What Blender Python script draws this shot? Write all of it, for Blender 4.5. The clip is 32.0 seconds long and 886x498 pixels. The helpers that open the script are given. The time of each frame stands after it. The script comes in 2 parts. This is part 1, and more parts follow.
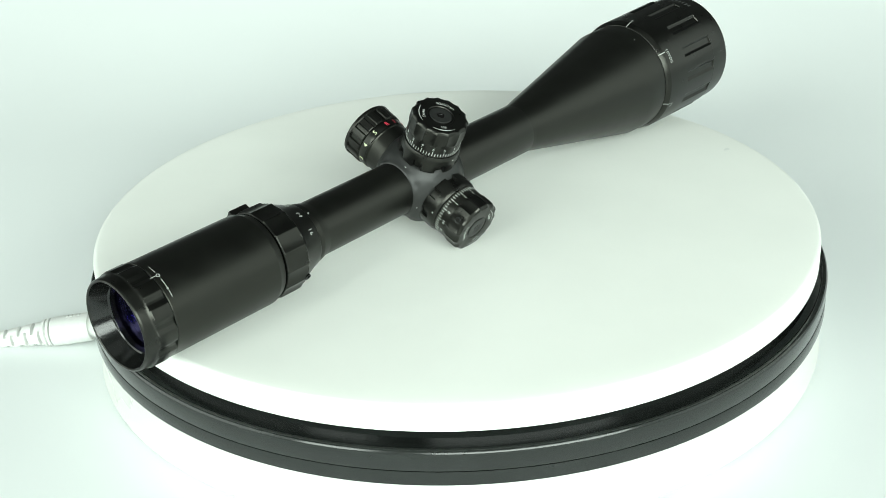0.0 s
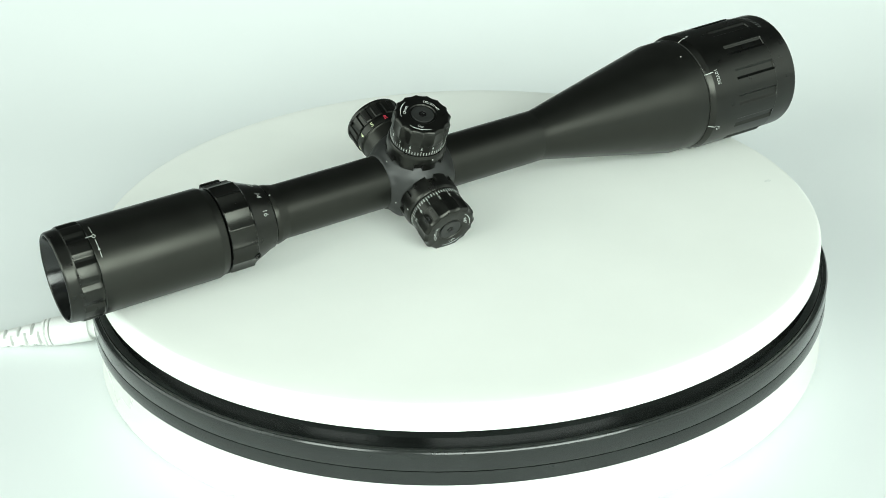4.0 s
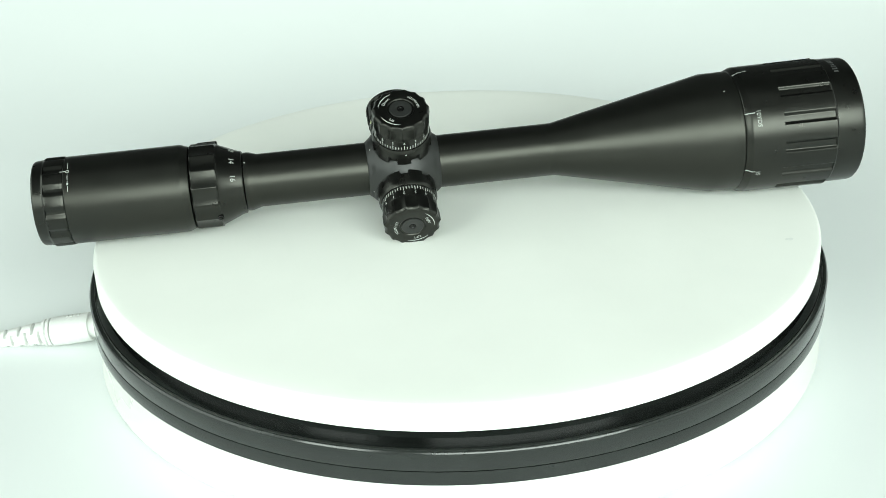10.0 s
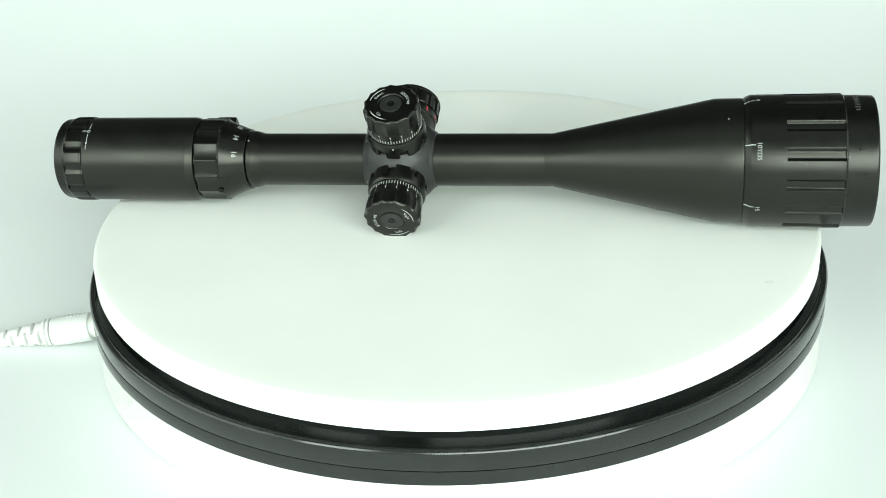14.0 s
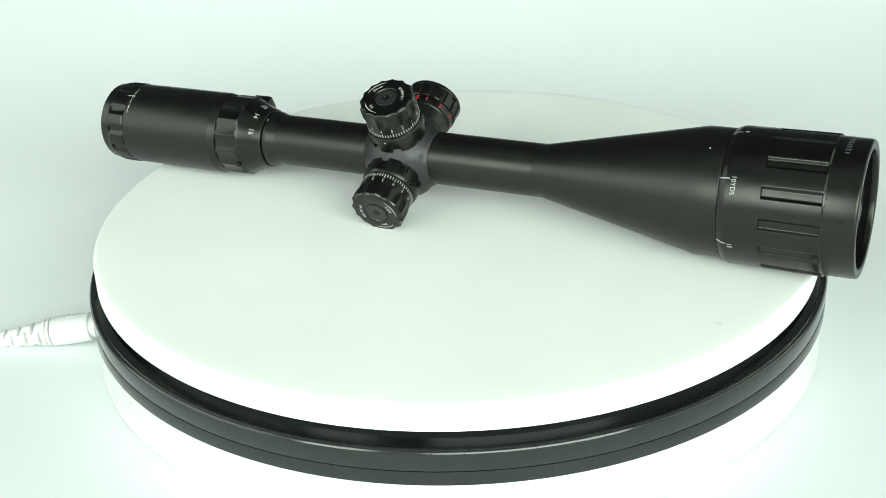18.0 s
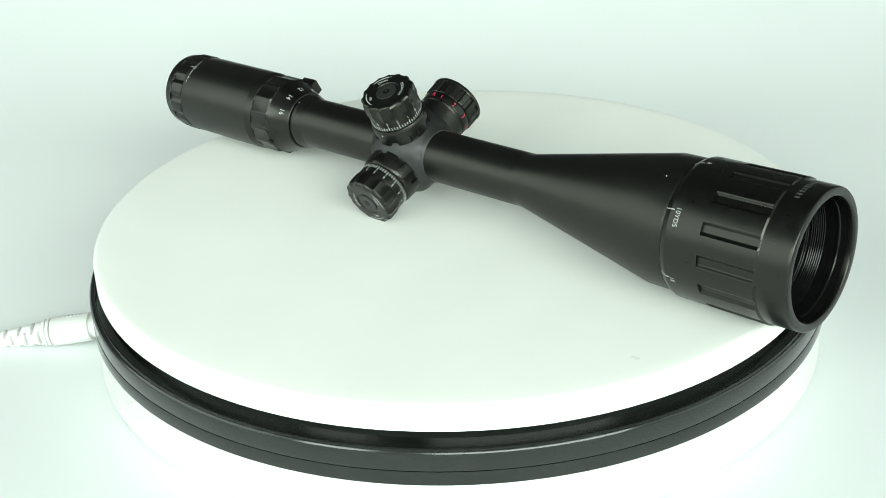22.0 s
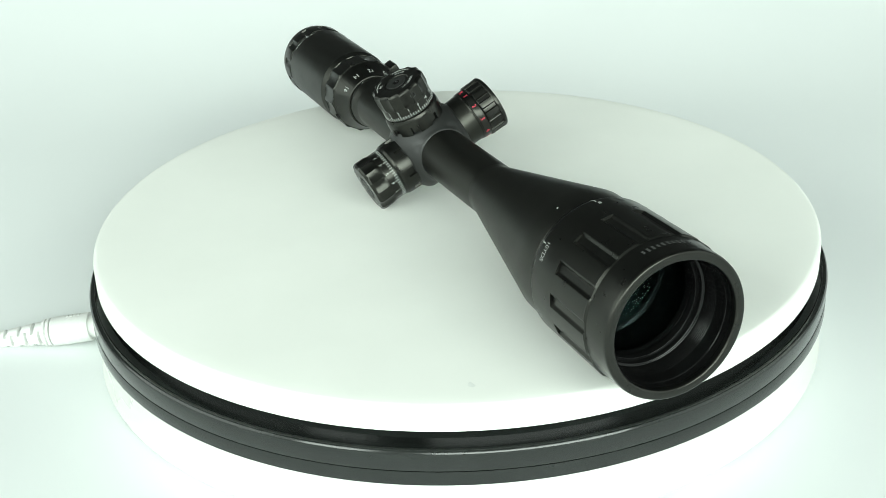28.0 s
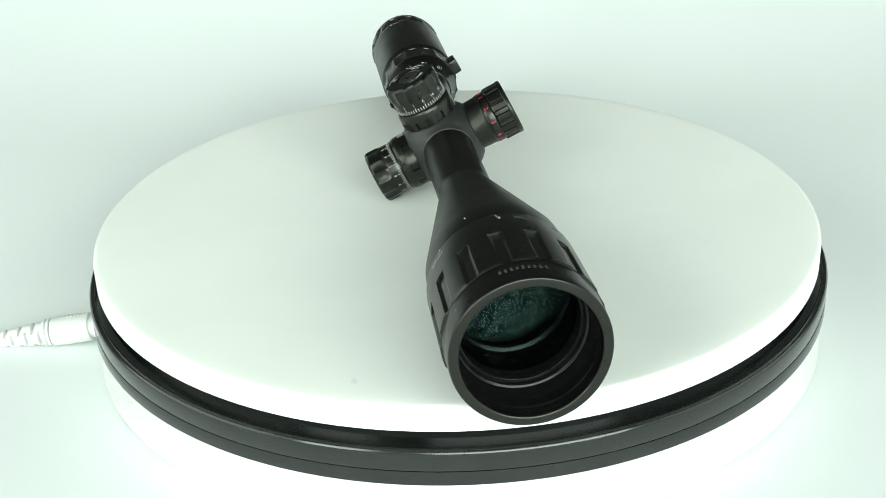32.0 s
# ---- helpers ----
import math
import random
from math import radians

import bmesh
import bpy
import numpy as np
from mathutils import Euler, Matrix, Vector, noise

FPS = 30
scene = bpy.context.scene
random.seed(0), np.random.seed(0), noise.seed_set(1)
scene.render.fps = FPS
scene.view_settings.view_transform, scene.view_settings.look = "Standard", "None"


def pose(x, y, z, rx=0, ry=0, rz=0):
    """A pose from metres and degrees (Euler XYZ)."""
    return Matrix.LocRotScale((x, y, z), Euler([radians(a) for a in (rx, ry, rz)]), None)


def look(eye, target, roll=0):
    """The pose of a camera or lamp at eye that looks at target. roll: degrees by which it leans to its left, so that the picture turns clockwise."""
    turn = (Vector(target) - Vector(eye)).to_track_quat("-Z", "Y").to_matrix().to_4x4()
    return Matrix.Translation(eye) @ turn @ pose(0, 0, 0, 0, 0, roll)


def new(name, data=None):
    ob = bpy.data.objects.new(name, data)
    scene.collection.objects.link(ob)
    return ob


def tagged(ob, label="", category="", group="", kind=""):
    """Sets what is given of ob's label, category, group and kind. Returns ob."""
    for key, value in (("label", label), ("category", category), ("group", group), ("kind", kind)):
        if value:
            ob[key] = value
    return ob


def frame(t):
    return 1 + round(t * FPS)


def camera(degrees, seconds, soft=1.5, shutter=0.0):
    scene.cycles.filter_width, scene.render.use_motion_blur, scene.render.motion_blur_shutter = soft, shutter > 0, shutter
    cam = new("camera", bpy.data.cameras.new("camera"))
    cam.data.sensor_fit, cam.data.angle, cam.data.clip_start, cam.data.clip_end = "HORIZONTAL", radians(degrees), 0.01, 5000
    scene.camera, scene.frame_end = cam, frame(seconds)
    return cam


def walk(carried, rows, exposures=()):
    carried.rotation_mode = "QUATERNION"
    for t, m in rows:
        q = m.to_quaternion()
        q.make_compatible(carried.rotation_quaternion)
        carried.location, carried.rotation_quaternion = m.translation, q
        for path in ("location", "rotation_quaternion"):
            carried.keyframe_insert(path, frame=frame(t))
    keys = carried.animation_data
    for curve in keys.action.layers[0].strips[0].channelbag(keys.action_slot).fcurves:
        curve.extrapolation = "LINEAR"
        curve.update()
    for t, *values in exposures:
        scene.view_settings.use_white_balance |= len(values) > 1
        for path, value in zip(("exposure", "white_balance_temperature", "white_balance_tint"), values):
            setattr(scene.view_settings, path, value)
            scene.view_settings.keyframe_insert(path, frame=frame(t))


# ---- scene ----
# A rifle scope turns on a motor turntable before a white paper sweep. z = 0 is the paper, the turntable's axis is x = y = 0.
U = 0.176          # radius of the platter
BASE = 0.184        # the seam's height over the paper, in platter radii
TURN = -4.02       # degrees a second

cam = camera(36.65, 32.0, soft=0.85)


def camera_pose():
    pan, tilt, roll = -0.0111, 0.4641, -0.0397
    eye = Vector((0, -3.4233, 1.7466 + BASE)) * U
    way = Vector((math.sin(pan) * math.cos(tilt), math.cos(pan) * math.cos(tilt), -math.sin(tilt)))
    return look(eye, eye + way, math.degrees(roll))


walk(cam, [(0, camera_pose()), (32, camera_pose())])

# ---- light ----
world = bpy.data.worlds.new("studio")
scene.world = world
world.use_nodes = True
world.node_tree.nodes["Background"].inputs[0].default_value = (0.80, 0.86, 0.84, 1)
world.node_tree.nodes["Background"].inputs[1].default_value = 0.25


def softbox(eye, target, wide, high, watts, tint):
    lamp = bpy.data.lights.new("softbox", "AREA")
    lamp.shape, lamp.size, lamp.size_y, lamp.energy, lamp.color = "RECTANGLE", wide, high, watts, tint
    ob = new("softbox", lamp)
    ob.matrix_world = look(eye, target)
    return ob


TINT = (0.88, 1.0, 0.925)
# Two front panels out of view, placed to match the highlights.
softbox((-2.06, -2.83, 1.62), (0, 0, 0.05), 1.2, 1.6, 66.5, TINT)
softbox((1.16, -3.30, 1.62), (0, 0, 0.05), 3.8, 1.6, 229.0, TINT)
# Side and top panels are added fill to lift the shadows, not known fixtures.
softbox((-2.3, -0.4, 0.95), (0, 0, 0.05), 2.4, 1.6, 31.5, TINT)
softbox((2.3, -0.2, 0.85), (0, 0, 0.05), 2.4, 1.6, 16.0, TINT)
softbox((0.0, -0.55, 2.6), (0, 0, 0.0), 2.4, 1.6, 4.7, TINT)


# ---- materials ----
def material(name, dark, light, rough=(0.4, 0.5), scale=300.0, metal=0.0, grain=2500.0, bump=0.05, depth=0.0001, spec=0.5, tint=(1, 1, 1)):
    m = bpy.data.materials.new(name)
    m.use_nodes = True
    nt = m.node_tree
    b = nt.nodes["Principled BSDF"]
    b.inputs["Metallic"].default_value = metal
    b.inputs["Specular IOR Level"].default_value = spec
    b.inputs["Specular Tint"].default_value = (*tint, 1)
    co = nt.nodes.new("ShaderNodeTexCoord")
    big = nt.nodes.new("ShaderNodeTexNoise")
    big.inputs["Scale"].default_value, big.inputs["Detail"].default_value = scale, 6
    fine = nt.nodes.new("ShaderNodeTexNoise")
    fine.inputs["Scale"].default_value, fine.inputs["Detail"].default_value = grain, 3
    nt.links.new(co.outputs["Object"], big.inputs["Vector"])
    nt.links.new(co.outputs["Object"], fine.inputs["Vector"])
    ramp = nt.nodes.new("ShaderNodeMapRange")
    ramp.inputs["From Min"].default_value, ramp.inputs["From Max"].default_value = 0.3, 0.7
    nt.links.new(big.outputs["Fac"], ramp.inputs["Value"])
    mix = nt.nodes.new("ShaderNodeMix")
    mix.data_type = "RGBA"
    mix.inputs["A"].default_value, mix.inputs["B"].default_value = (*dark, 1), (*light, 1)
    nt.links.new(ramp.outputs["Result"], mix.inputs["Factor"])
    nt.links.new(mix.outputs["Result"], b.inputs["Base Color"])
    rr = nt.nodes.new("ShaderNodeMapRange")
    rr.inputs["From Min"].default_value, rr.inputs["From Max"].default_value = 0.3, 0.7
    rr.inputs["To Min"].default_value, rr.inputs["To Max"].default_value = rough
    nt.links.new(big.outputs["Fac"], rr.inputs["Value"])
    nt.links.new(rr.outputs["Result"], b.inputs["Roughness"])
    if bump:
        bm_ = nt.nodes.new("ShaderNodeBump")
        bm_.inputs["Strength"].default_value, bm_.inputs["Distance"].default_value = bump, depth
        nt.links.new(fine.outputs["Fac"], bm_.inputs["Height"])
        nt.links.new(bm_.outputs["Normal"], b.inputs["Normal"])
    return m


def coated_glass(name, tint, body, low=0.03):
    m = bpy.data.materials.new(name)
    m.use_nodes = True
    nt = m.node_tree
    nt.nodes.remove(nt.nodes["Principled BSDF"])
    clear, gloss = nt.nodes.new("ShaderNodeBsdfTransparent"), nt.nodes.new("ShaderNodeBsdfGlossy")
    clear.inputs["Color"].default_value = (*body, 1)
    gloss.inputs["Color"].default_value = (*tint, 1)
    gloss.inputs["Roughness"].default_value = 0.03
    weight, curve, mix = nt.nodes.new("ShaderNodeLayerWeight"), nt.nodes.new("ShaderNodeMapRange"), nt.nodes.new("ShaderNodeMixShader")
    curve.interpolation_type = "SMOOTHERSTEP"
    curve.inputs["From Min"].default_value, curve.inputs["From Max"].default_value = 0.25, 1.0
    curve.inputs["To Min"].default_value, curve.inputs["To Max"].default_value = low, 0.6
    nt.links.new(weight.outputs["Facing"], curve.inputs["Value"])
    nt.links.new(curve.outputs["Result"], mix.inputs[0])
    nt.links.new(clear.outputs[0], mix.inputs[1])
    nt.links.new(gloss.outputs[0], mix.inputs[2])
    nt.links.new(mix.outputs[0], nt.nodes["Material Output"].inputs["Surface"])
    return m


ANODISED = material("matt black anodised aluminium", (0.0022, 0.0024, 0.0022), (0.0034, 0.0036, 0.0033), (0.34, 0.40), 120, bump=0, spec=0.45, tint=(1.0, 1.0, 0.88))
SADDLE = material("bead-blasted black aluminium", (0.012, 0.0128, 0.012), (0.0145, 0.0152, 0.0145), (0.42, 0.46), 90, grain=4000, bump=0.05)
GRIP = material("black grip finish", (0.0020, 0.0021, 0.0020), (0.0030, 0.0032, 0.0029), (0.27, 0.33), 200, bump=0, spec=0.44, tint=(1.0, 1.0, 0.9))
INNER = material("black inner threads", (0.004, 0.004, 0.004), (0.006, 0.006, 0.006), (0.20, 0.26), 200, grain=4000, bump=0.05, spec=0.24)
CUP = material("satin black cup paint", (0.004, 0.0044, 0.004), (0.006, 0.0065, 0.006), (0.15, 0.21), 200, grain=4000, bump=0.03, spec=0.5)
WHITE_INK = material("white engraving paint", (0.32, 0.34, 0.32), (0.44, 0.46, 0.44), (0.5, 0.6), 900, bump=0)
RED_INK = material("red engraving paint", (0.55, 0.03, 0.06), (0.75, 0.06, 0.10), (0.5, 0.6), 900, bump=0)
GREEN_INK = material("pale green engraving paint", (0.62, 0.70, 0.42), (0.78, 0.84, 0.55), (0.5, 0.6), 900, bump=0)
GREY_INK = material("dull grey engraving paint", (0.04, 0.042, 0.04), (0.07, 0.072, 0.07), (0.5, 0.6), 900, bump=0)
MAKER_INK = material("grey engraving paint", (0.045, 0.047, 0.045), (0.07, 0.072, 0.07), (0.5, 0.6), 900, bump=0)
PLATTER = material("white plastic platter", (0.865, 0.885, 0.84), (0.895, 0.915, 0.87), (0.42, 0.55), 22, grain=900, bump=0.04)
BASE_WHITE = material("white plastic housing", (0.63, 0.635, 0.605), (0.68, 0.685, 0.655), (0.25, 0.38), 18, grain=700, bump=0.03)
BLACK_PLASTIC = material("black plastic band", (0.010, 0.0118, 0.0108), (0.015, 0.0172, 0.016), (0.13, 0.19), 60, grain=900, bump=0.02)
SMUDGE = material("grey smudge", (0.74, 0.765, 0.73), (0.82, 0.845, 0.81), (0.6, 0.7), 500, bump=0)
PAPER = material("white studio paper", (0.775, 0.81, 0.805), (0.815, 0.85, 0.845), (0.55, 0.7), 3, grain=600, bump=0.02)
PLUG = material("white moulded plastic", (0.66, 0.67, 0.65), (0.72, 0.73, 0.71), (0.35, 0.45), 200, grain=2000, bump=0.05)
# Walls out of view: grey for bounce, near black where the scope mirrors them.
WALL = material("unseen grey enclosure", (0.16, 0.165, 0.16), (0.19, 0.195, 0.19), (0.8, 0.9), 4, grain=200, bump=0.1)
DARK_WALL = material("unseen dark enclosure", (0.030, 0.031, 0.030), (0.040, 0.041, 0.040), (0.8, 0.9), 4, grain=200, bump=0.1)
LENS = coated_glass("green coated objective glass", (0.037, 0.063, 0.055), (0.84, 0.90, 0.90), 0.12)
LENS_IN = coated_glass("teal coated inner glass", (0.055, 0.085, 0.083), (0.85, 0.92, 0.92), 0.35)
EYE_LENS = coated_glass("violet coated eyepiece glass", (0.18, 0.16, 0.38), (0.6, 0.6, 0.84), 0.40)


# ---- mesh helpers (dimensions in millimetres) ----
def mesh_object(name, verts, faces, mat, parent=None, label="", angle=32, m=None):
    me = bpy.data.meshes.new(name)
    me.from_pydata([tuple(c * 0.001 for c in v) for v in verts], [], faces)
    bm = bmesh.new()
    bm.from_mesh(me)
    bmesh.ops.remove_doubles(bm, verts=bm.verts, dist=1e-6)
    bmesh.ops.recalc_face_normals(bm, faces=bm.faces)
    bm.to_mesh(me)
    bm.free()
    me.shade_smooth()
    me.set_sharp_from_angle(angle=radians(angle))
    me.materials.append(mat)
    ob = new(name, me)
    if parent is not None:
        ob.parent = parent
    if m is not None:
        ob.matrix_basis = m
    if label:
        tagged(ob, label)
    return ob


def rounded(profile, c=0.4, steps=3):
    """Rounds the corners of an open profile of (along, radius) points."""
    out = [profile[0]]
    for a, b, d in zip(profile, profile[1:], profile[2:]):
        p, q, r = Vector(a), Vector(b), Vector(d)
        u, v = (p - q), (r - q)
        if u.length < 1e-6 or v.length < 1e-6 or u.angle(v) > radians(165):
            out.append(b)
            continue
        k = min(c, u.length * 0.45, v.length * 0.45)
        s, e = q + u.normalized() * k, q + v.normalized() * k
        for i in range(steps + 1):
            f = i / steps
            w = (1 - f) ** 2 * s + 2 * f * (1 - f) * q + f * f * e
            out.append((w.x, w.y))
    out.append(profile[-1])
    return out


def lathe(profile, seg=128, mod=None, axis="X"):
    """Turns (along, radius) points round the axis; mod(along, radius, angle) may change the radius. Radius 0 closes the end."""
    verts, faces = [], []
    for s, r in profile:
        for k in range(seg):
            a = 2 * math.pi * k / seg
            q = mod(s, r, a) if mod else r
            c, d = q * math.cos(a), q * math.sin(a)
            verts.append((s, -d, c) if axis == "X" else (c, d, s))
    n = len(profile)
    for i in range(n - 1):
        for k in range(seg):
            a, b = i * seg + k, i * seg + (k + 1) % seg
            faces.append((a, b, b + seg, a + seg))
    return verts, faces


def box(x0, x1, y0, y1, z0, z1, c=0.3):
    """A box with chamfered edges."""
    verts, faces = [], []
    bm = bmesh.new()
    bmesh.ops.create_cube(bm, size=1)
    for v in bm.verts:
        v.co = Vector(((x0 + x1) / 2 + v.co.x * (x1 - x0), (y0 + y1) / 2 + v.co.y * (y1 - y0), (z0 + z1) / 2 + v.co.z * (z1 - z0)))
    if c:
        bmesh.ops.bevel(bm, geom=bm.edges[:], offset=c, segments=2, affect="EDGES", profile=0.5)
    bm.verts.index_update()
    verts = [tuple(v.co) for v in bm.verts]
    faces = [tuple(v.index for v in f.verts) for f in bm.faces]
    bm.free()
    return verts, faces


def joined(*pieces):
    verts, faces = [], []
    for v, f in pieces:
        n = len(verts)
        verts += v
        faces += [tuple(i + n for i in g) for g in f]
    return verts, faces


def moved(piece, fn):
    return [fn(*v) for v in piece[0]], piece[1]


LETTERS = {}


def lettering(text, size, thick=0.12):
    """The flat outline of a text, centred, with its face at z = thick."""
    key = (text, size)
    if key not in LETTERS:
        cu = bpy.data.curves.new("text", "FONT")
        cu.body, cu.size, cu.align_x, cu.align_y, cu.resolution_u = text, size, "CENTER", "CENTER", 3
        cu.extrude = thick / 2
        ob = new("text", cu)
        me = bpy.data.meshes.new_from_object(ob)
        LETTERS[key] = ([(v.co.x, v.co.y, v.co.z + thick / 2) for v in me.vertices], [tuple(p.vertices) for p in me.polygons])
        bpy.data.objects.remove(ob)
        bpy.data.curves.remove(cu)
        bpy.data.meshes.remove(me)
    return LETTERS[key]


def bar(w, h, thick=0.12, parts=6):
    """A flat strip, split along its length so that it can bend."""
    verts, faces = [], []
    for i in range(parts + 1):
        x = -w / 2 + w * i / parts
        verts += [(x, -h / 2, 0), (x, h / 2, 0), (x, h / 2, thick), (x, -h / 2, thick)]
    for i in range(parts):
        a = 4 * i
        faces += [(a + j, a + (j + 1) % 4, a + 4 + (j + 1) % 4, a + 4 + j) for j in range(4)]
    faces += [(3, 2, 1, 0), (4 * parts, 4 * parts + 1, 4 * parts + 2, 4 * parts + 3)]
    return verts, faces


def on_barrel(piece, s0, deg, radius):
    """Lays a flat piece on the barrel: it reads round the barrel, with its tops to the objective. radius: a number or a function of s."""
    r_of = radius if callable(radius) else (lambda s: radius)

    def fn(u, v, w):
        s = s0 + v
        r = r_of(s) + w - 0.04
        a = radians(deg) + u / r_of(s0)
        return s, -r * math.sin(a), r * math.cos(a)
    return moved(piece, fn)


def on_drum(piece, h, deg, r0):
    """Lays a flat piece on a drum round z: tops to +z."""
    def fn(u, v, w):
        a = radians(deg) + u / r0
        r = r0 + w - 0.04
        return r * math.cos(a), r * math.sin(a), h + v
    return moved(piece, fn)


def on_face(piece, h, deg, ring, outward=True):
    """Lays a flat piece on a face across z, bent along a circle of radius ring."""
    def fn(u, v, w):
        a = radians(deg) + (-u if outward else u) / ring
        r = ring + (v if outward else -v)
        return r * math.cos(a), r * math.sin(a), h + w - 0.04
    return moved(piece, fn)


# ---- the paper sweep and the unseen room ----
def sheet():
    rows = [(-1.30, 0.0), (-0.6, 0.0), (0.0, 0.0), (0.2, 0.0), (0.26, 0.0)]
    r, n, top = 0.74, 14, 28
    for i in range(1, n + 1):
        a = radians(top) * i / n
        rows.append((0.26 + r * math.sin(a), r * (1 - math.cos(a))))
    y, z = rows[-1]
    rows.append((y + 0.05 * math.cos(radians(top)), z + 0.05 * math.sin(radians(top))))
    verts, faces = [], []
    for y, z in rows:
        verts += [(-1300, y * 1000, z * 1000), (1300, y * 1000, z * 1000)]
    for i in range(len(rows) - 1):
        faces.append((2 * i, 2 * i + 1, 2 * i + 3, 2 * i + 2))
    ob = mesh_object("backdrop", verts, faces, PAPER, angle=60)
    solid = ob.modifiers.new("thickness", "SOLIDIFY")
    solid.thickness, solid.offset = 0.001, -1
    return tagged(ob, "white seamless studio paper sweep, gently curved up behind", "backdrop", kind="structure")


def room():
    x, y0, y1, z0, z1, t = 2800, -4200, 1400, -4, 2700, 100
    for name, b in (("floor", (-x, x, y0, y1, z0 - t, z0)), ("ceiling", (-x, x, y0, y1, z1, z1 + t)),
                    ("wall_north", (-x, x, y1, y1 + t, z0 - t, z1 + t)), ("wall_south", (-x, x, y0 - t, y0, z0 - t, z1 + t)),
                    ("wall_east", (x, x + t, y0 - t, y1 + t, z0 - t, z1 + t)), ("wall_west", (-x - t, -x, y0 - t, y1 + t, z0 - t, z1 + t))):
        # The unseen ceiling and north wall are darkened to keep the scope's top black.
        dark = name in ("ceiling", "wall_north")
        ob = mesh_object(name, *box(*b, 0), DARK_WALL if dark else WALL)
        tagged(ob, ("unseen studio enclosure, darkened to dim reflections: " if dark else "unseen plain grey studio ") + name.split("_")[0], name.split("_")[0], kind="structure")


sheet()
room()


# ---- turntable ----
def mm(z):
    return (z + BASE) * U * 1000


R = U * 1000
TOP = mm(0.1543)


def turntable():
    root = tagged(new("turntable"), "round white motor turntable with a black band round its housing", "turntable")
    rb = 1.025 * R
    prof = rounded([(0.5, 0), (0.5, rb - 4.5), (2.0, rb - 3.2), (2.6, rb - 1.2), (4.2, rb - 0.6), (6.2, rb - 1.1), (12, rb - 2.0), (mm(-0.045), rb - 0.9), (mm(-0.038), rb - 0.6), (mm(-0.030), rb - 2.5), (mm(-0.03), 0)], 1.0, 4)
    mesh_object("housing", *lathe(prof, 256, axis="Z"), BASE_WHITE, root, "white moulded plastic housing")
    prof = rounded([(mm(-0.036), rb - 12), (mm(-0.038), rb - 0.3), (mm(-0.037), rb), (mm(-0.0012), rb), (mm(-0.0012), rb - 6)], 0.4, 2)
    mesh_object("lower_band", *lathe(prof, 256, axis="Z"), BLACK_PLASTIC, root, "satin black plastic band")
    z1 = mm(0.0525)
    prof = rounded([(mm(0.0), rb - 6), (mm(0.0), rb - 0.1), (z1 - 1.4, rb), (z1 - 0.2, rb - 0.8), (z1, rb - 2.6), (z1 - 0.5, rb - 3.0),
                    (z1 - 0.5, rb - 6.5), (z1 - 2.0, rb - 7.5), (z1 - 2.0, rb - 20), (mm(0.0), rb - 22)], 0.35, 2)
    mesh_object("upper_band", *lathe(prof, 256, axis="Z"), BLACK_PLASTIC, root, "satin black plastic band with a raised lip")
    prof = [(z1 - 4, 0.955 * R), (mm(0.0830) + 0.5, 0.955 * R)]
    mesh_object("hub_skirt", *lathe(prof, 128, axis="Z"), BLACK_PLASTIC, root, "black skirt under the platter")
    prof = rounded([(mm(0.0830), 0.0), (mm(0.0830), 0.991 * R), (mm(0.0830) + 0.8, R), (TOP - 1.5, R), (TOP - 0.4, 0.991 * R), (TOP - 0.1, 0.972 * R), (TOP, 0.945 * R), (TOP, 0.0)], 1.5, 4)
    platter = mesh_object("platter", *lathe(prof, 256, axis="Z"), PLATTER, root, "white plastic platter with rounded rim")
    rnd = random.Random(4)
    pts = [(0, 0, TOP + 0.05)]
    for k in range(14):
        a = 2 * math.pi * k / 14
        q = 1.0 + rnd.uniform(-0.35, 0.35)
        pts.append((2.0 * q * math.cos(a), 1.5 * q * math.sin(a), TOP + 0.02))
    c = Vector((0.811 * R, -0.433 * R, 0))
    pts = [(p[0] + c.x, p[1] + c.y, p[2]) for p in pts]
    mesh_object("smudge", pts, [(0, 1 + k, 1 + (k + 1) % 14) for k in range(14)], SMUDGE, platter, "small faint grey smudge")
    return root, platter


TABLE, SPIN = turntable()


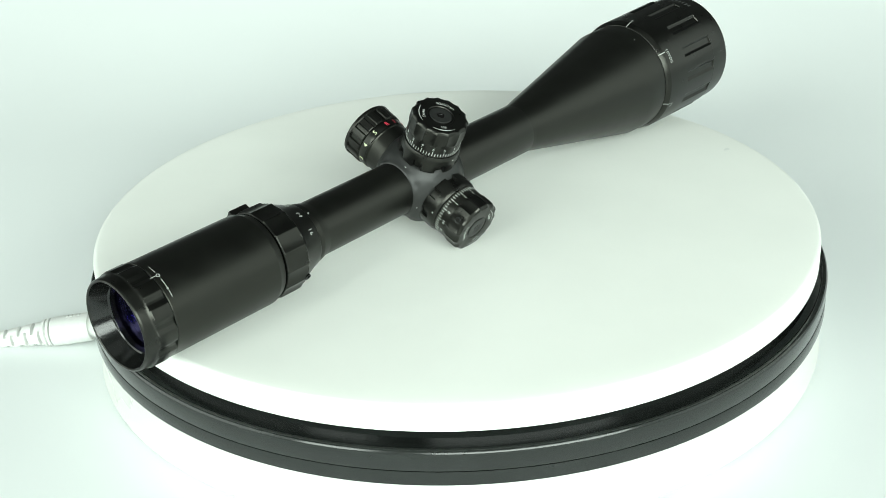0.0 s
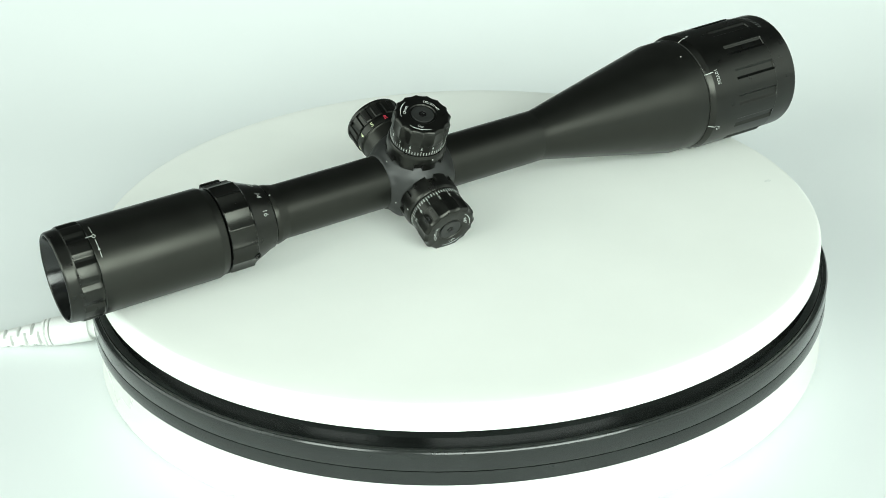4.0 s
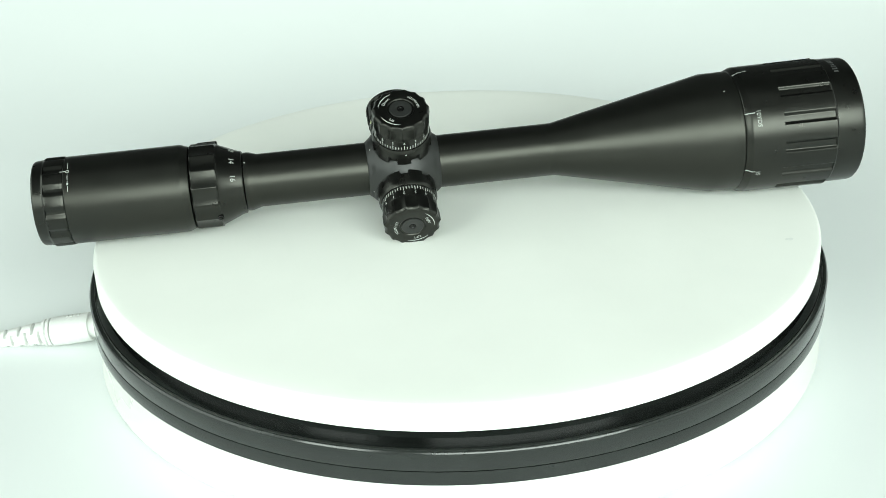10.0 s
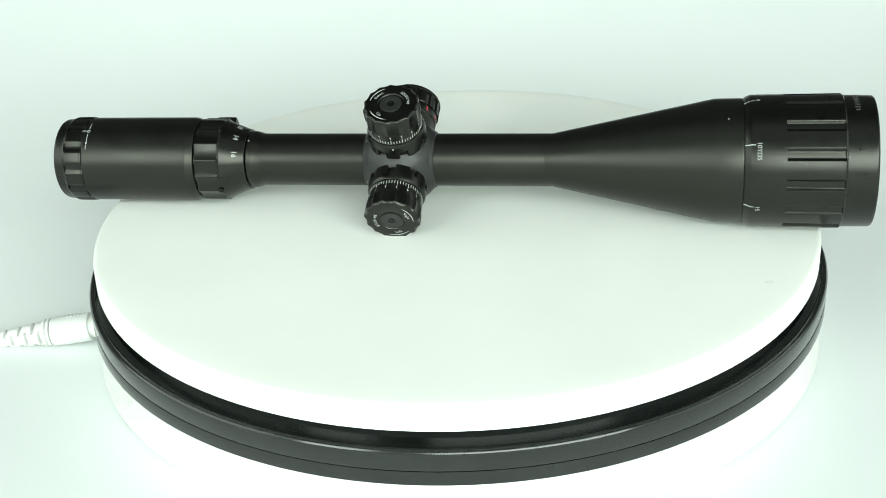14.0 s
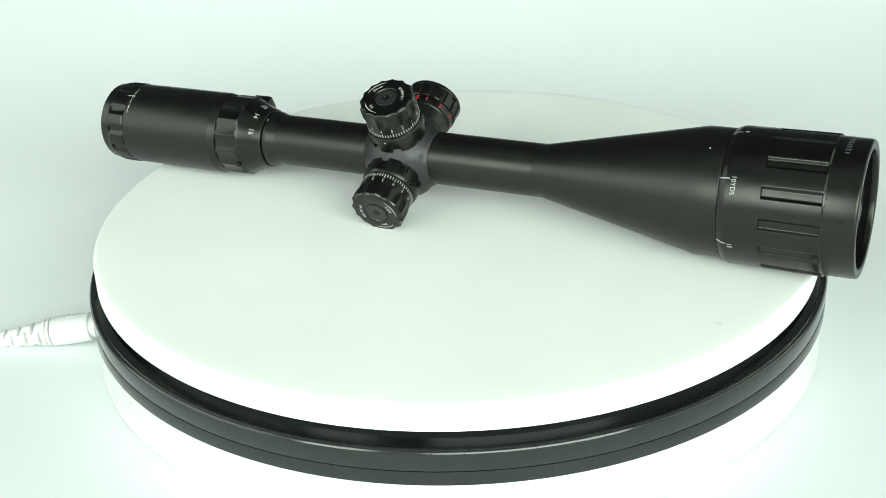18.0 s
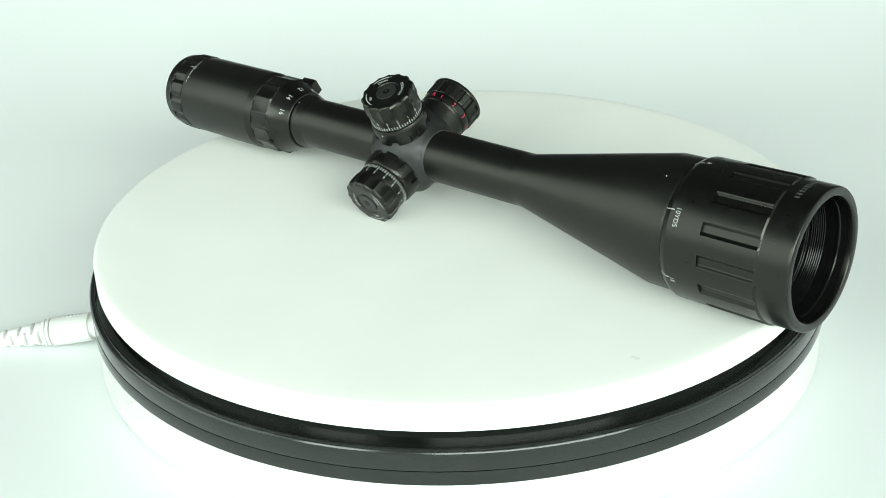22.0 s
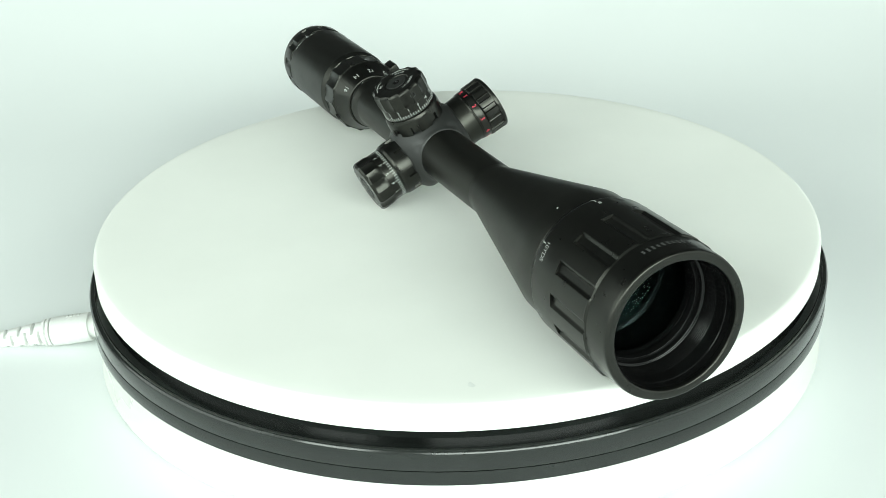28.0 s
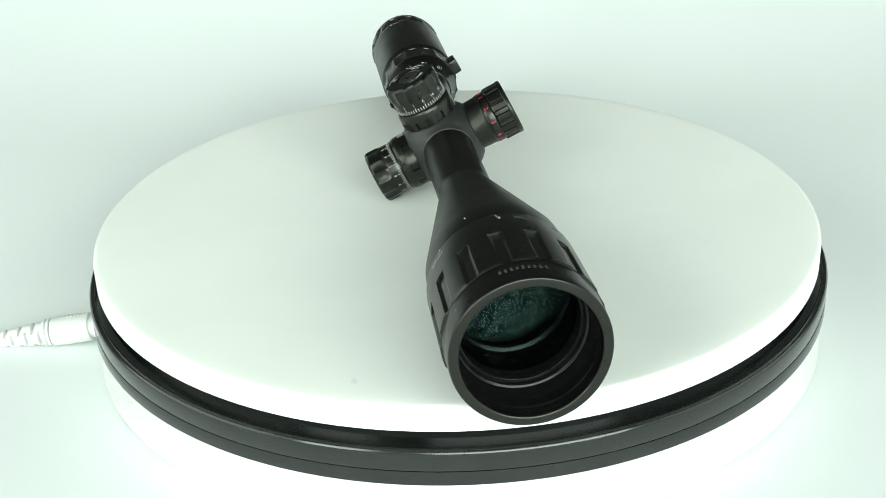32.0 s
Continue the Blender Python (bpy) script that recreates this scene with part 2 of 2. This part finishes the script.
# ---- power plug ----
def power_plug():
    y, z = -0.10 * R, mm(-0.120)
    x0 = -1.018 * R
    root = tagged(new("power_plug"), "white moulded power plug and cable in the turntable's housing", "plug")
    root.matrix_basis = pose(x0 * 0.001, y * 0.001, z * 0.001, 0, -7.2, 0)

    def along(profile, seg=40, flat=0.92):
        v, f = lathe(profile, seg)
        return [(-a, b, c * flat) for a, b, c in v], f
    mesh_object("plug_sleeve", *along(rounded([(-3, 0), (-3, 6.1), (6.5, 6.1), (6.5, 0)], 0.5)), PLUG, root, "white sleeve of the plug")
    mesh_object("plug_body", *along(rounded([(5.4, 0), (5.4, 7.6), (5.8, 7.75), (16, 7.85), (23.5, 7.9), (23.5, 0)], 0.4)), PLUG, root, "white moulded plug body")
    for k in range(3):
        s = 23.2 + 2.3 * k
        mesh_object("ridge", *along(rounded([(s, 0), (s, 7.9 - 0.25 * k), (s + 1.6, 7.8 - 0.25 * k), (s + 1.6, 0)], 0.5)), PLUG, root)
    relief = [(27.5, 0)] + [(27.5 + 0.4 * k, 6.7 - 0.036 * k) for k in range(98)] + [(66.8, 0)]

    def slits(s, q, a):
        """Slits that open by turns to the sides and to the top and bottom."""
        if q == 0 or s < 29.9:
            return q
        step = (s - 30.0) % 7.2
        side = abs(math.sin(a)) > 0.72 and step < 1.2
        top = abs(math.cos(a)) > 0.55 and 3.4 < step < 4.8
        return q - (0.36 * q if side or top else 0)
    v, f = lathe(relief, 48, slits)
    mesh_object("strain_relief", [(-a, b, c * 0.92) for a, b, c in v], f, PLUG, root, "tapered strain relief with staggered slits")
    for k in range(4):
        s = 9.5 + 2.0 * k
        mesh_object("grip_dot", *[moved(box(-s - 1.1, -s, -1.2, 1.2, 6.75, 7.5, 0.2), lambda a, b, c: (a, b + 0.5, c))[0], box(0, 1, 0, 1, 0, 1, 0.2)[1]], PLUG, root)
    cu = bpy.data.curves.new("cable", "CURVE")
    cu.dimensions, cu.bevel_depth, cu.bevel_resolution = "3D", 0.0026, 4
    sp = cu.splines.new("POLY")
    sp.points.add(23)
    for i, p in enumerate(sp.points):
        f = i / 23
        p.co = (-0.060 - 0.45 * f, 0.05 * f * f, 0.048 * f - 0.0012 * min(1, f * 3), 1)
    cable = new("cable", cu)
    cable.data.materials.append(PLUG)
    cable.parent = root
    tagged(cable, "thin white power cable")
    return root


power_plug()


# ---- rifle scope ----
ROLL = 25.3


def scope_pose():
    ax = Vector((1.0, -0.0936, 0.0275)).normalized()
    side = Vector((0, 0, 1)).cross(ax).normalized()
    up = ax.cross(side)
    top = math.cos(radians(ROLL)) * up - math.sin(radians(ROLL)) * side
    left = top.cross(ax)
    m = Matrix((ax, left, top)).transposed().to_4x4()
    m.translation = Vector((0, -0.0045, 0.3105 - 0.1543)) * U
    return m


SCOPE_IN = scope_pose()
SCOPE = tagged(new("rifle_scope"), "matt black variable rifle scope lying on the white platter", "rifle scope")
SCOPE.location = (0, 0, TOP * 0.001)


def part(name, piece, mat, parent=SCOPE, label="", angle=32):
    return mesh_object(name, *piece, mat, parent, label, angle, SCOPE_IN if parent is SCOPE else None)


def flutes(count, width, depth, s0, s1, phase=0.0, soft=0.35):
    """Grooves along the barrel between s0 and s1; width in degrees."""
    def mod(s, r, a):
        if not s0 <= s <= s1:
            return r
        d = (math.degrees(a) - phase + 180 / count) % (360 / count) - 180 / count
        e = abs(d) / (width / 2)
        if e >= 1:
            return r
        return r - depth * min(1, (1 - e) / soft)
    return mod


def cusps(count, depth, s0, s1, phase=0.0):
    """Hollow scallops that meet in sharp ridges."""
    def mod(s, r, a):
        if not s0 <= s <= s1:
            return r
        x = (math.degrees(a) - phase) / (360 / count) % 1.0 - 0.5
        return r - depth * (1 - min(1.0, (2.1 * x) ** 2))
    return mod


def rel(deg):
    return deg - ROLL


def main_body():
    part("main_tube", lathe(rounded([(-101, 0), (-101, 13.9), (-98.6, 14.0), (-94.5, 12.75), (-93.5, 12.7), (46.5, 12.7), (46.5, 0)], 0.5), 128), ANODISED, label="matt black one-inch main tube")
    bell = rounded([(45.5, 12.72), (48.6, 12.72), (124.2, 28.93), (137.6, 29.1), (137.6, 24)], 1.3, 5)
    ob = part("objective_bell", lathe(bell, 160), ANODISED, label="matt black flared objective bell")
    part("index_dot", on_barrel(lathe([(0, 0), (0, 0.33), (0.14, 0.33), (0.14, 0)], 12, axis="Z"), 130.2, rel(27), 29.05), WHITE_INK, ob, "white dot")


def focus_ring():
    pr = [(137.2, 24), (137.2, 29.0), (137.8, 29.5), (140.3, 30.7), (155.4, 30.9), (156.5, 30.93), (180.9, 31.2), (181.2, 31.2), (181.9, 30.4), (182.3, 30.4),
          (193.6, 30.3), (195.0, 30.15), (195.6, 29.6), (195.7, 28.4), (195.7, 26.9), (195.2, 26.2), (193, 26.0)]
    pr = rounded(pr, 0.35, 2)
    low, high = [q for q in pr if q[0] < 155.6], [q for q in pr if q[0] > 180.8 or q[1] < 29]
    pr = low + [(155.7, 30.9), (155.76, 30.9), (156.2, 30.905)] + [(179.0 + 0.45 * k, 31.18) for k in range(5)] + [q for q in high if q not in low]

    def mod(s, q, a):
        if q < 29 or not 155.7 < s < 181.5:
            return q
        ends = min(1.0, (s - 155.7) / 0.06, (181.5 - s) / 0.6)
        half = 180 / 14
        d = abs((math.degrees(a) - rel(62.4) + half) % (2 * half) - half)
        e = max(0.0, min(1.0, (5.6 - d) / 2.9))
        return q - 1.15 * ends * e * e * (3 - 2 * e)
    ring = part("parallax_ring", lathe(pr, 560, mod), GRIP, label="matt black grooved adjustable objective ring", angle=28)

    def r_at(s):
        return 29.5 + (s - 137.8) * 0.48 if s < 140.3 else 30.7
    for deg, bend in ((rel(5.0), 0), (rel(54.1), 0), (rel(110), 0.8), (rel(-42), 0), (rel(-75), 0), (rel(152), 0)):
        v, f = bar(4.6, 0.42)
        v = [(-b + (bend * 0.25 * math.sin(a) if bend else 0), a, c) for a, b, c in v]
        part("distance_tick", on_barrel((v, f), 139.6, deg, r_at), WHITE_INK, ring)
    part("numeral", on_barrel(lettering("10YDS", 3.0), 143.6, rel(59.2), 30.7), WHITE_INK, ring, "white figures 10YDS")
    part("numeral", on_barrel(lettering("15", 3.0), 143.4, rel(112.6), 30.7), WHITE_INK, ring, "white figures 15")
    part("numeral", on_barrel(lettering("8", 2.7), 143.4, rel(3.4), 30.7), WHITE_INK, ring, "white figure 8")
    # Plain bars in place of figures too dim to read.
    for d, w in ((-12, 5.0), (-40, 3.0), (-74, 3.4), (151, 3.0)):
        part("lettering_bar", on_barrel(bar(w, 1.6), 143.6, rel(d), 30.7), GREY_INK, ring, "worn grey lettering")
    for k in range(9):
        part("lettering_bar", on_barrel(bar(0.9, 2.4 if k % 3 else 2.0), 187.0, rel(18.2 - 4.0 * k), 30.36), MAKER_INK, ring, "dull grey maker's lettering")
    # inside of the objective
    rows = rounded([(193.2, 26.05), (189.9, 26.0), (189.4, 25.65), (188.6, 25.6), (188.0, 25.9), (184, 25.9)], 0.25, 3)
    s = 183.2
    while s > 177:
        rows += [(s, 25.9), (s - 0.3, 25.72), (s - 0.5, 25.72), (s - 0.8, 25.9)]
        s -= 0.95
    rows += rounded([(176.8, 25.9), (175.8, 25.8), (175.4, 24.6), (169.8, 24.4), (169.6, 23.4), (166.5, 23.2), (166.4, 24.6), (150, 24.4), (149.4, 22.6), (148.2, 22.4), (148.0, 24.2), (120, 21.5), (119.4, 17.5), (118.2, 17.4), (118.0, 20.0), (70, 12.0), (70, 0)], 0.4, 3)
    part("objective_barrel", lathe(rows, 128), INNER, label="black threaded inside of the objective", angle=25)
    part("retaining_ring", lathe(rounded([(171.5, 25.0), (173.2, 24.9), (173.2, 23.4), (171.0, 23.0), (169.9, 23.2)], 0.2), 128), INNER, label="black threaded lens retaining ring")
    glass = [(170.4, 0), (170.15, 6), (169.35, 12), (168.05, 18), (166.4, 23.3), (163.5, 23.3), (163.2, 18), (163.0, 10), (163.0, 0)]
    part("objective_lens", lathe(glass, 96), LENS, label="green-coated objective lens", angle=40)
    glass = [(145.6 + r * r / 224, r) for r in (0, 3, 6, 9, 12, 15, 18, 20.5, 22.3)] + [(145.2, 22.3), (143.2, 14), (142.6, 0)]
    part("inner_lens", lathe(glass, 96), LENS_IN, label="teal-coated second lens", angle=40)


def eyepiece():
    pr = rounded([(-183.4, 15), (-183.4, 20.5), (-183.0, 20.75), (-129.8, 20.8), (-127.4, 19.9), (-126.0, 19.5), (-125.8, 14)], 0.5, 3)
    body = part("eyepiece_body", lathe(pr, 128), ANODISED, label="matt black eyepiece body")
    pr = [(-125.7, 14), (-125.6, 19.7), (-125.1, 20.35), (-124.7, 20.45), (-113.9, 20.4), (-113.6, 20.4), (-113.0, 19.3), (-112.2, 18.9), (-103.2, 15.2), (-101.6, 14.9), (-101.2, 14.3), (-101.2, 12)]
    pr = rounded(pr, 0.3, 2)
    mod = cusps(15, 0.85, -125.3, -113.3, rel(94))
    power = part("power_ring", lathe(pr, 360, mod), GRIP, label="matt black fluted magnification ring", angle=28)

    def cone(s):
        return 18.8 + (s + 111.6) * (15.2 - 18.8) / 8.4
    for text, deg in (("16", 59), ("14", 27.2), ("12", -4), ("10", -36), ("8", -95), ("6", -126), ("4", -156)):
        part("numeral", on_barrel(lettering(text, 3.4), -106.0, rel(deg), cone), WHITE_INK, power, "white figures " + text)
    part("index_dot", on_barrel(lathe([(0, 0), (0, 0.36), (0.14, 0.36), (0.14, 0)], 12, axis="Z"), -100.0, rel(27.3), 13.98), WHITE_INK, body, "white dot")
    # thumb lever on the far side of the ring
    a = radians(rel(-61))
    v, f = box(-123.2, -113.2, -4.0, 4.0, 17.0, 24.2, 0.8)
    v = [(s, -(z * math.sin(a)) + y * math.cos(a), z * math.cos(a) + y * math.sin(a)) for s, y, z in v]
    part("thumb_lever", (v, f), GRIP, power, "black thumb lever standing off the ring")
    a = radians(rel(117))
    v, f = lathe([(19.0, 0.9), (19.0, 1.5), (20.45, 1.5), (20.45, 0.9)], 20, axis="Z")
    v = [(x - 113.6, -(z * math.sin(a)) + y * math.cos(a), z * math.cos(a) + y * math.sin(a)) for x, y, z in v]
    part("screw_hole", (v, f), INNER, power, "small black screw hole")
    # fast focus ring at the rear
    pr = [(-183.4, 15), (-183.4, 20.72), (-183.6, 20.9), (-184.2, 21.05), (-184.8, 21.1), (-191.8, 21.05), (-192.4, 20.95), (-193.2, 20.4), (-194.0, 20.25), (-197.3, 20.0), (-198.1, 19.5), (-198.2, 18.9), (-197.6, 18.45), (-196.8, 18.4)]
    pr = rounded(pr, 0.3, 2)
    grip = flutes(12, 15.5, 0.95, -192.6, -183.3, rel(51.5), 0.75)
    ring = part("eye_focus_ring", lathe(pr, 360, lambda s, q, a: grip(s, q, a) if q > 19.5 else q), GRIP, label="black fluted eyepiece focus ring", angle=28)
    cup = [(-197.75, 18.5), (-197.2, 18.3), (-190.4, 15.95), (-189.8, 15.3), (-189.5, 15.3)]
    part("eye_cup", lathe(rounded(cup, 0.2, 2), 128), CUP, label="smooth black cone round the eyepiece lens")
    z = rel(26.9)
    s0 = -181.0
    circle = lathe([(0, 0.55), (0.12, 0.55), (0.12, 0.88), (0, 0.88), (0, 0.55)], 20, axis="Z")
    part("focus_mark", on_barrel(circle, s0, z, 20.75), WHITE_INK, body, "white zero ring")
    v, f = bar(2.6, 0.32)
    part("focus_mark", on_barrel(([(-b, q, c) for q, b, c in v], f), s0 - 2.2, z - 0.6, 20.75), WHITE_INK, body, "white index line")
    for w, off in ((2.6, 9.0), (1.6, 15.8), (2.6, 25.0), (2.4, -8.5), (1.2, -14.5)):
        part("focus_mark", on_barrel(bar(w, 0.27), s0, z + off, 20.75), WHITE_INK, body, "white dash")
    v = lathe([(0, 0), (0, 0.5), (0.13, 0.5), (0.13, 0)], 12, axis="Z")
    part("focus_mark", on_barrel(v, s0, z + 18.5, 20.75), WHITE_INK, body, "white dot")
    part("eyepiece_barrel", lathe([(-190.2, 15.9), (-189.6, 15.3), (-187.5, 15.3), (-187.2, 15.6), (-150, 15), (-150, 0)], 96), INNER, label="black inside of the eyepiece")
    glass = [(-188.9, 0), (-188.7, 6), (-188.2, 11), (-187.5, 15.3), (-184.5, 15.3), (-183.5, 8), (-183.2, 0)]
    part("eyepiece_lens", lathe(glass, 96), EYE_LENS, label="violet-coated eyepiece lens", angle=40)


def saddle():
    hub = lathe(rounded([(-42.6, 0), (-42.6, 13.0), (-42.0, 13.6), (-7.8, 13.6), (-7.2, 13.0), (-7.2, 0)], 0.8), 96)
    boss = lathe([(2, 0), (2, 18.2), (11.3, 18.0), (13.2, 16.7), (14.6, 15.2), (15.5, 14.3), (16.2, 13.9), (16.2, 0)], 72, axis="Z")
    low = lathe([(2, 0), (2, 17.8), (9.0, 17.4), (12.0, 16.0), (14.0, 12.0), (14.6, 0)], 72, axis="Z")
    pieces = [hub]
    for deg, form in ((0, boss), (89.5, boss), (-90, boss), (180, low)):
        m = pose(-24.9, 0, 0, deg)
        pieces.append(([tuple(m @ Vector(v)) for v in form[0]], form[1]))
    ob = part("turret_saddle", joined(*pieces), SADDLE, label="grey-black bead-blasted turret saddle", angle=80)
    re = ob.modifiers.new("blend", "REMESH")
    re.mode, re.voxel_size, re.use_smooth_shade = "VOXEL", 0.00045, True
    sm = ob.modifiers.new("soften", "SMOOTH")
    sm.factor, sm.iterations = 0.5, 60
    for deg in (rel(29.5), rel(117.5)):
        part("index_dot", on_barrel(lathe([(0, 0), (0, 0.42), (1.15, 0.42), (1.15, 0)], 12, axis="Z"), -40.2, deg, 13.4), WHITE_INK, ob, "white dot")


def turret(deg, zero, words, lug0, dot, cap_phase):
    """One windage or elevation turret, standing on the saddle along its own z."""
    m = SCOPE_IN @ pose(-0.0249, 0, 0, deg)

    def piece(name, pc, mat, parent=None, label="", angle=30):
        return mesh_object(name, *pc, mat, SCOPE if parent is None else parent, label, angle, m if parent is None else None)
    pr = rounded([(15.4, 6), (15.4, 13.8), (15.7, 14.05), (18.0, 14.1), (20.0, 14.1), (20.05, 14.1), (21.0, 14.05), (22.8, 13.9), (24.3, 13.3), (24.5, 11)], 0.25, 2)

    def pockets(s, q, a):
        d = abs((math.degrees(a) - lug0 + 22.5) % 45 - 22.5)
        return q - 1.25 * max(0.0, min(1.0, (8.6 - d) / 0.6)) if s <= 20.02 and q > 13 else q
    collar = piece("turret_collar", lathe(pr, 480, pockets, axis="Z"), GRIP, label="black locking collar with eight cut notches", angle=26)
    piece("index_dot", on_drum(lathe([(0, 0), (0, 0.42), (0.14, 0.42), (0.14, 0)], 12, axis="Z"), 22.2, dot, 13.96), WHITE_INK, collar, "white dot")
    pr = rounded([(24.2, 9), (24.2, 12.6), (24.5, 13.0), (30.2, 13.0), (30.6, 12.8), (30.6, 9)], 0.2, 2)
    dial = piece("turret_dial", lathe(pr, 120, axis="Z"), GRIP, label="black graduated dial")
    ticks = []
    for k in range(60):
        long_ = k % 4 == 0
        v, f = bar(0.36, 2.3 if long_ else 1.6, parts=1)
        ticks.append(on_drum((v, f), 25.9 + (0.4 if long_ else 0), zero - 6 * k, 13.0))
    piece("tick_scale", joined(*ticks), WHITE_INK, dial, "white graduation ticks")
    for n in range(15):
        piece("numeral", on_drum(lettering(str(n), 2.1), 28.9, zero - 24 * n, 13.0), WHITE_INK, dial, "white figure")
    pr = [(30.2, 9), (30.2, 12.9), (30.4, 13.02), (30.9, 13.15), (31.5, 13.35), (32.3, 13.5), (33.2, 13.55), (37.4, 13.55), (37.8, 13.5), (38.7, 12.9), (39.1, 12.3), (39.1, 6.4), (38.6, 6.1), (38.6, 5.0), (39.0, 4.7), (39.0, 0)]
    pr = rounded(pr, 0.2, 2)

    def lobes(s, q, a):
        if q < 12 or s < 30.3:
            return q
        x = (math.degrees(a) - cap_phase) / 24 % 1.0 - 0.5
        return q - 0.7 * min(1.0, (s - 30.3) / 2.0) * (1 - min(1.0, (2.05 * x) ** 2))
    cap = piece("turret_cap", lathe(pr, 300, lobes, "Z"), GRIP, label="black scalloped turret cap", angle=26)
    v, f = joined(lathe([(38.9, 0), (38.9, 1.7), (39.15, 1.7), (39.15, 0.9), (38.95, 0.7), (38.95, 0)], 6, axis="Z"))
    piece("cap_disc", lathe(rounded([(38.5, 5.2), (39.1, 5.2), (39.2, 4.9), (39.12, 1.75), (38.7, 1.7)], 0.15, 2), 64, axis="Z"), SADDLE, cap, "satin black centre disc")
    piece("centre_screw", (v, f), INNER, cap, "black hexagon socket screw")
    a0 = radians(zero)
    v, f = lathe([(11.0, 0.55), (12.6, 0.6), (12.75, 0.9), (13.35, 1.0), (13.45, 1.3), (13.3, 1.5), (11.0, 1.5)], 24, axis="Z")
    v = [(z * math.cos(a0) - y * math.sin(a0), z * math.sin(a0) + y * math.cos(a0), 34.8 - x) for x, y, z in v]
    piece("set_screw", (v, f), SADDLE, cap, "small black set screw in the cap's side")
    for text, a, out in words:
        size = 1.9 if len(text) > 6 else 2.1
        piece("lettering", on_face(lettering(text, size), 39.1, a, 8.3, out), WHITE_INK, cap, "white lettering " + text)
        if len(text) <= 6:
            v, f = bar(8.6, 0.45, parts=14)
            v = [(x, (y * (1 - 0.8 * (x / 4.3) ** 2)) + 2.0 * (1 if out else -1), z) for x, y, z in v]
            piece("arrow_line", on_face((v, f), 39.1, a, 8.3, out), WHITE_INK, cap, "white curved arrow")


def illumination_knob():
    m = SCOPE_IN @ pose(-0.0249, 0, 0, -90)

    def piece(name, pc, mat, parent=None, label="", angle=30):
        return mesh_object(name, *pc, mat, SCOPE if parent is None else parent, label, angle, m if parent is None else None)
    pr = rounded([(14.0, 6), (14.0, 12.4), (15.5, 12.4), (23.4, 12.7), (24.0, 13.1), (24.3, 13.1), (24.3, 9)], 0.4, 2)
    piece("knob_housing", lathe(pr, 128, axis="Z"), ANODISED, label="matt black housing of the illumination knob")
    pr = rounded([(24.4, 9), (24.4, 13.2), (28.4, 13.3), (28.4, 9)], 0.2, 2)
    band = piece("number_band", lathe(pr, 128, axis="Z"), GRIP, label="black band with red and pale green figures")
    for text, a, ink in (("1", -74, RED_INK), ("2", -41, RED_INK), ("3", -8, RED_INK), ("4", 27, RED_INK), ("5", 60, RED_INK), ("R", -95, RED_INK),
                         ("5", -128, GREEN_INK), ("4", -161, GREEN_INK), ("3", -197, GREEN_INK), ("2", -230, GREEN_INK), ("1", -263, GREEN_INK)):
        piece("numeral", on_drum(lettering(text, 3.3), 26.3, a, 13.3), ink, band, ("red figure " if ink is RED_INK else "pale green figure ") + text)
    pr = rounded([(28.4, 9), (28.4, 13.4), (28.9, 13.9), (29.4, 14.0), (36.0, 14.0), (36.3, 14.2), (37.6, 14.2), (38.2, 13.6), (38.2, 12.0), (37.7, 11.6), (37.7, 0)], 0.25, 2)

    def mod(s, r, a):
        if 28.6 <= s <= 36.1 and r > 12:
            d = (math.degrees(a) + 8) % 24 - 12
            return r - 0.9 * max(0, min(1, (6.0 - abs(d)) / 1.6))
        return r
    piece("knob_cap", lathe(pr, 288, mod, "Z"), GRIP, label="black fluted battery cap", angle=26)


main_body()
focus_ring()
eyepiece()
saddle()
turret(0, 6, (("Down", 141, True), ("Up", -125, False), ("1/4-100YDS", 28, False)), -24, -88, 3)
turret(89.5, 149, (("Left", -75, False), ("Right", 25, True), ("1/4-100YDS", 180, False)), 94, 171, 5)
illumination_knob()


def motions():
    drift = lambda t: -0.015 * max(0, 12 - t) - 0.10 * max(0, t - 27)
    spin = [(t, pose(0, 0, 0, 0, 0, TURN * (t - 13) + drift(t))) for t in range(0, 33)]
    walk(SPIN, spin)
    walk(SCOPE, [(t, Matrix.Translation((0, 0, TOP * 0.001)) @ m) for t, m in spin])


motions()
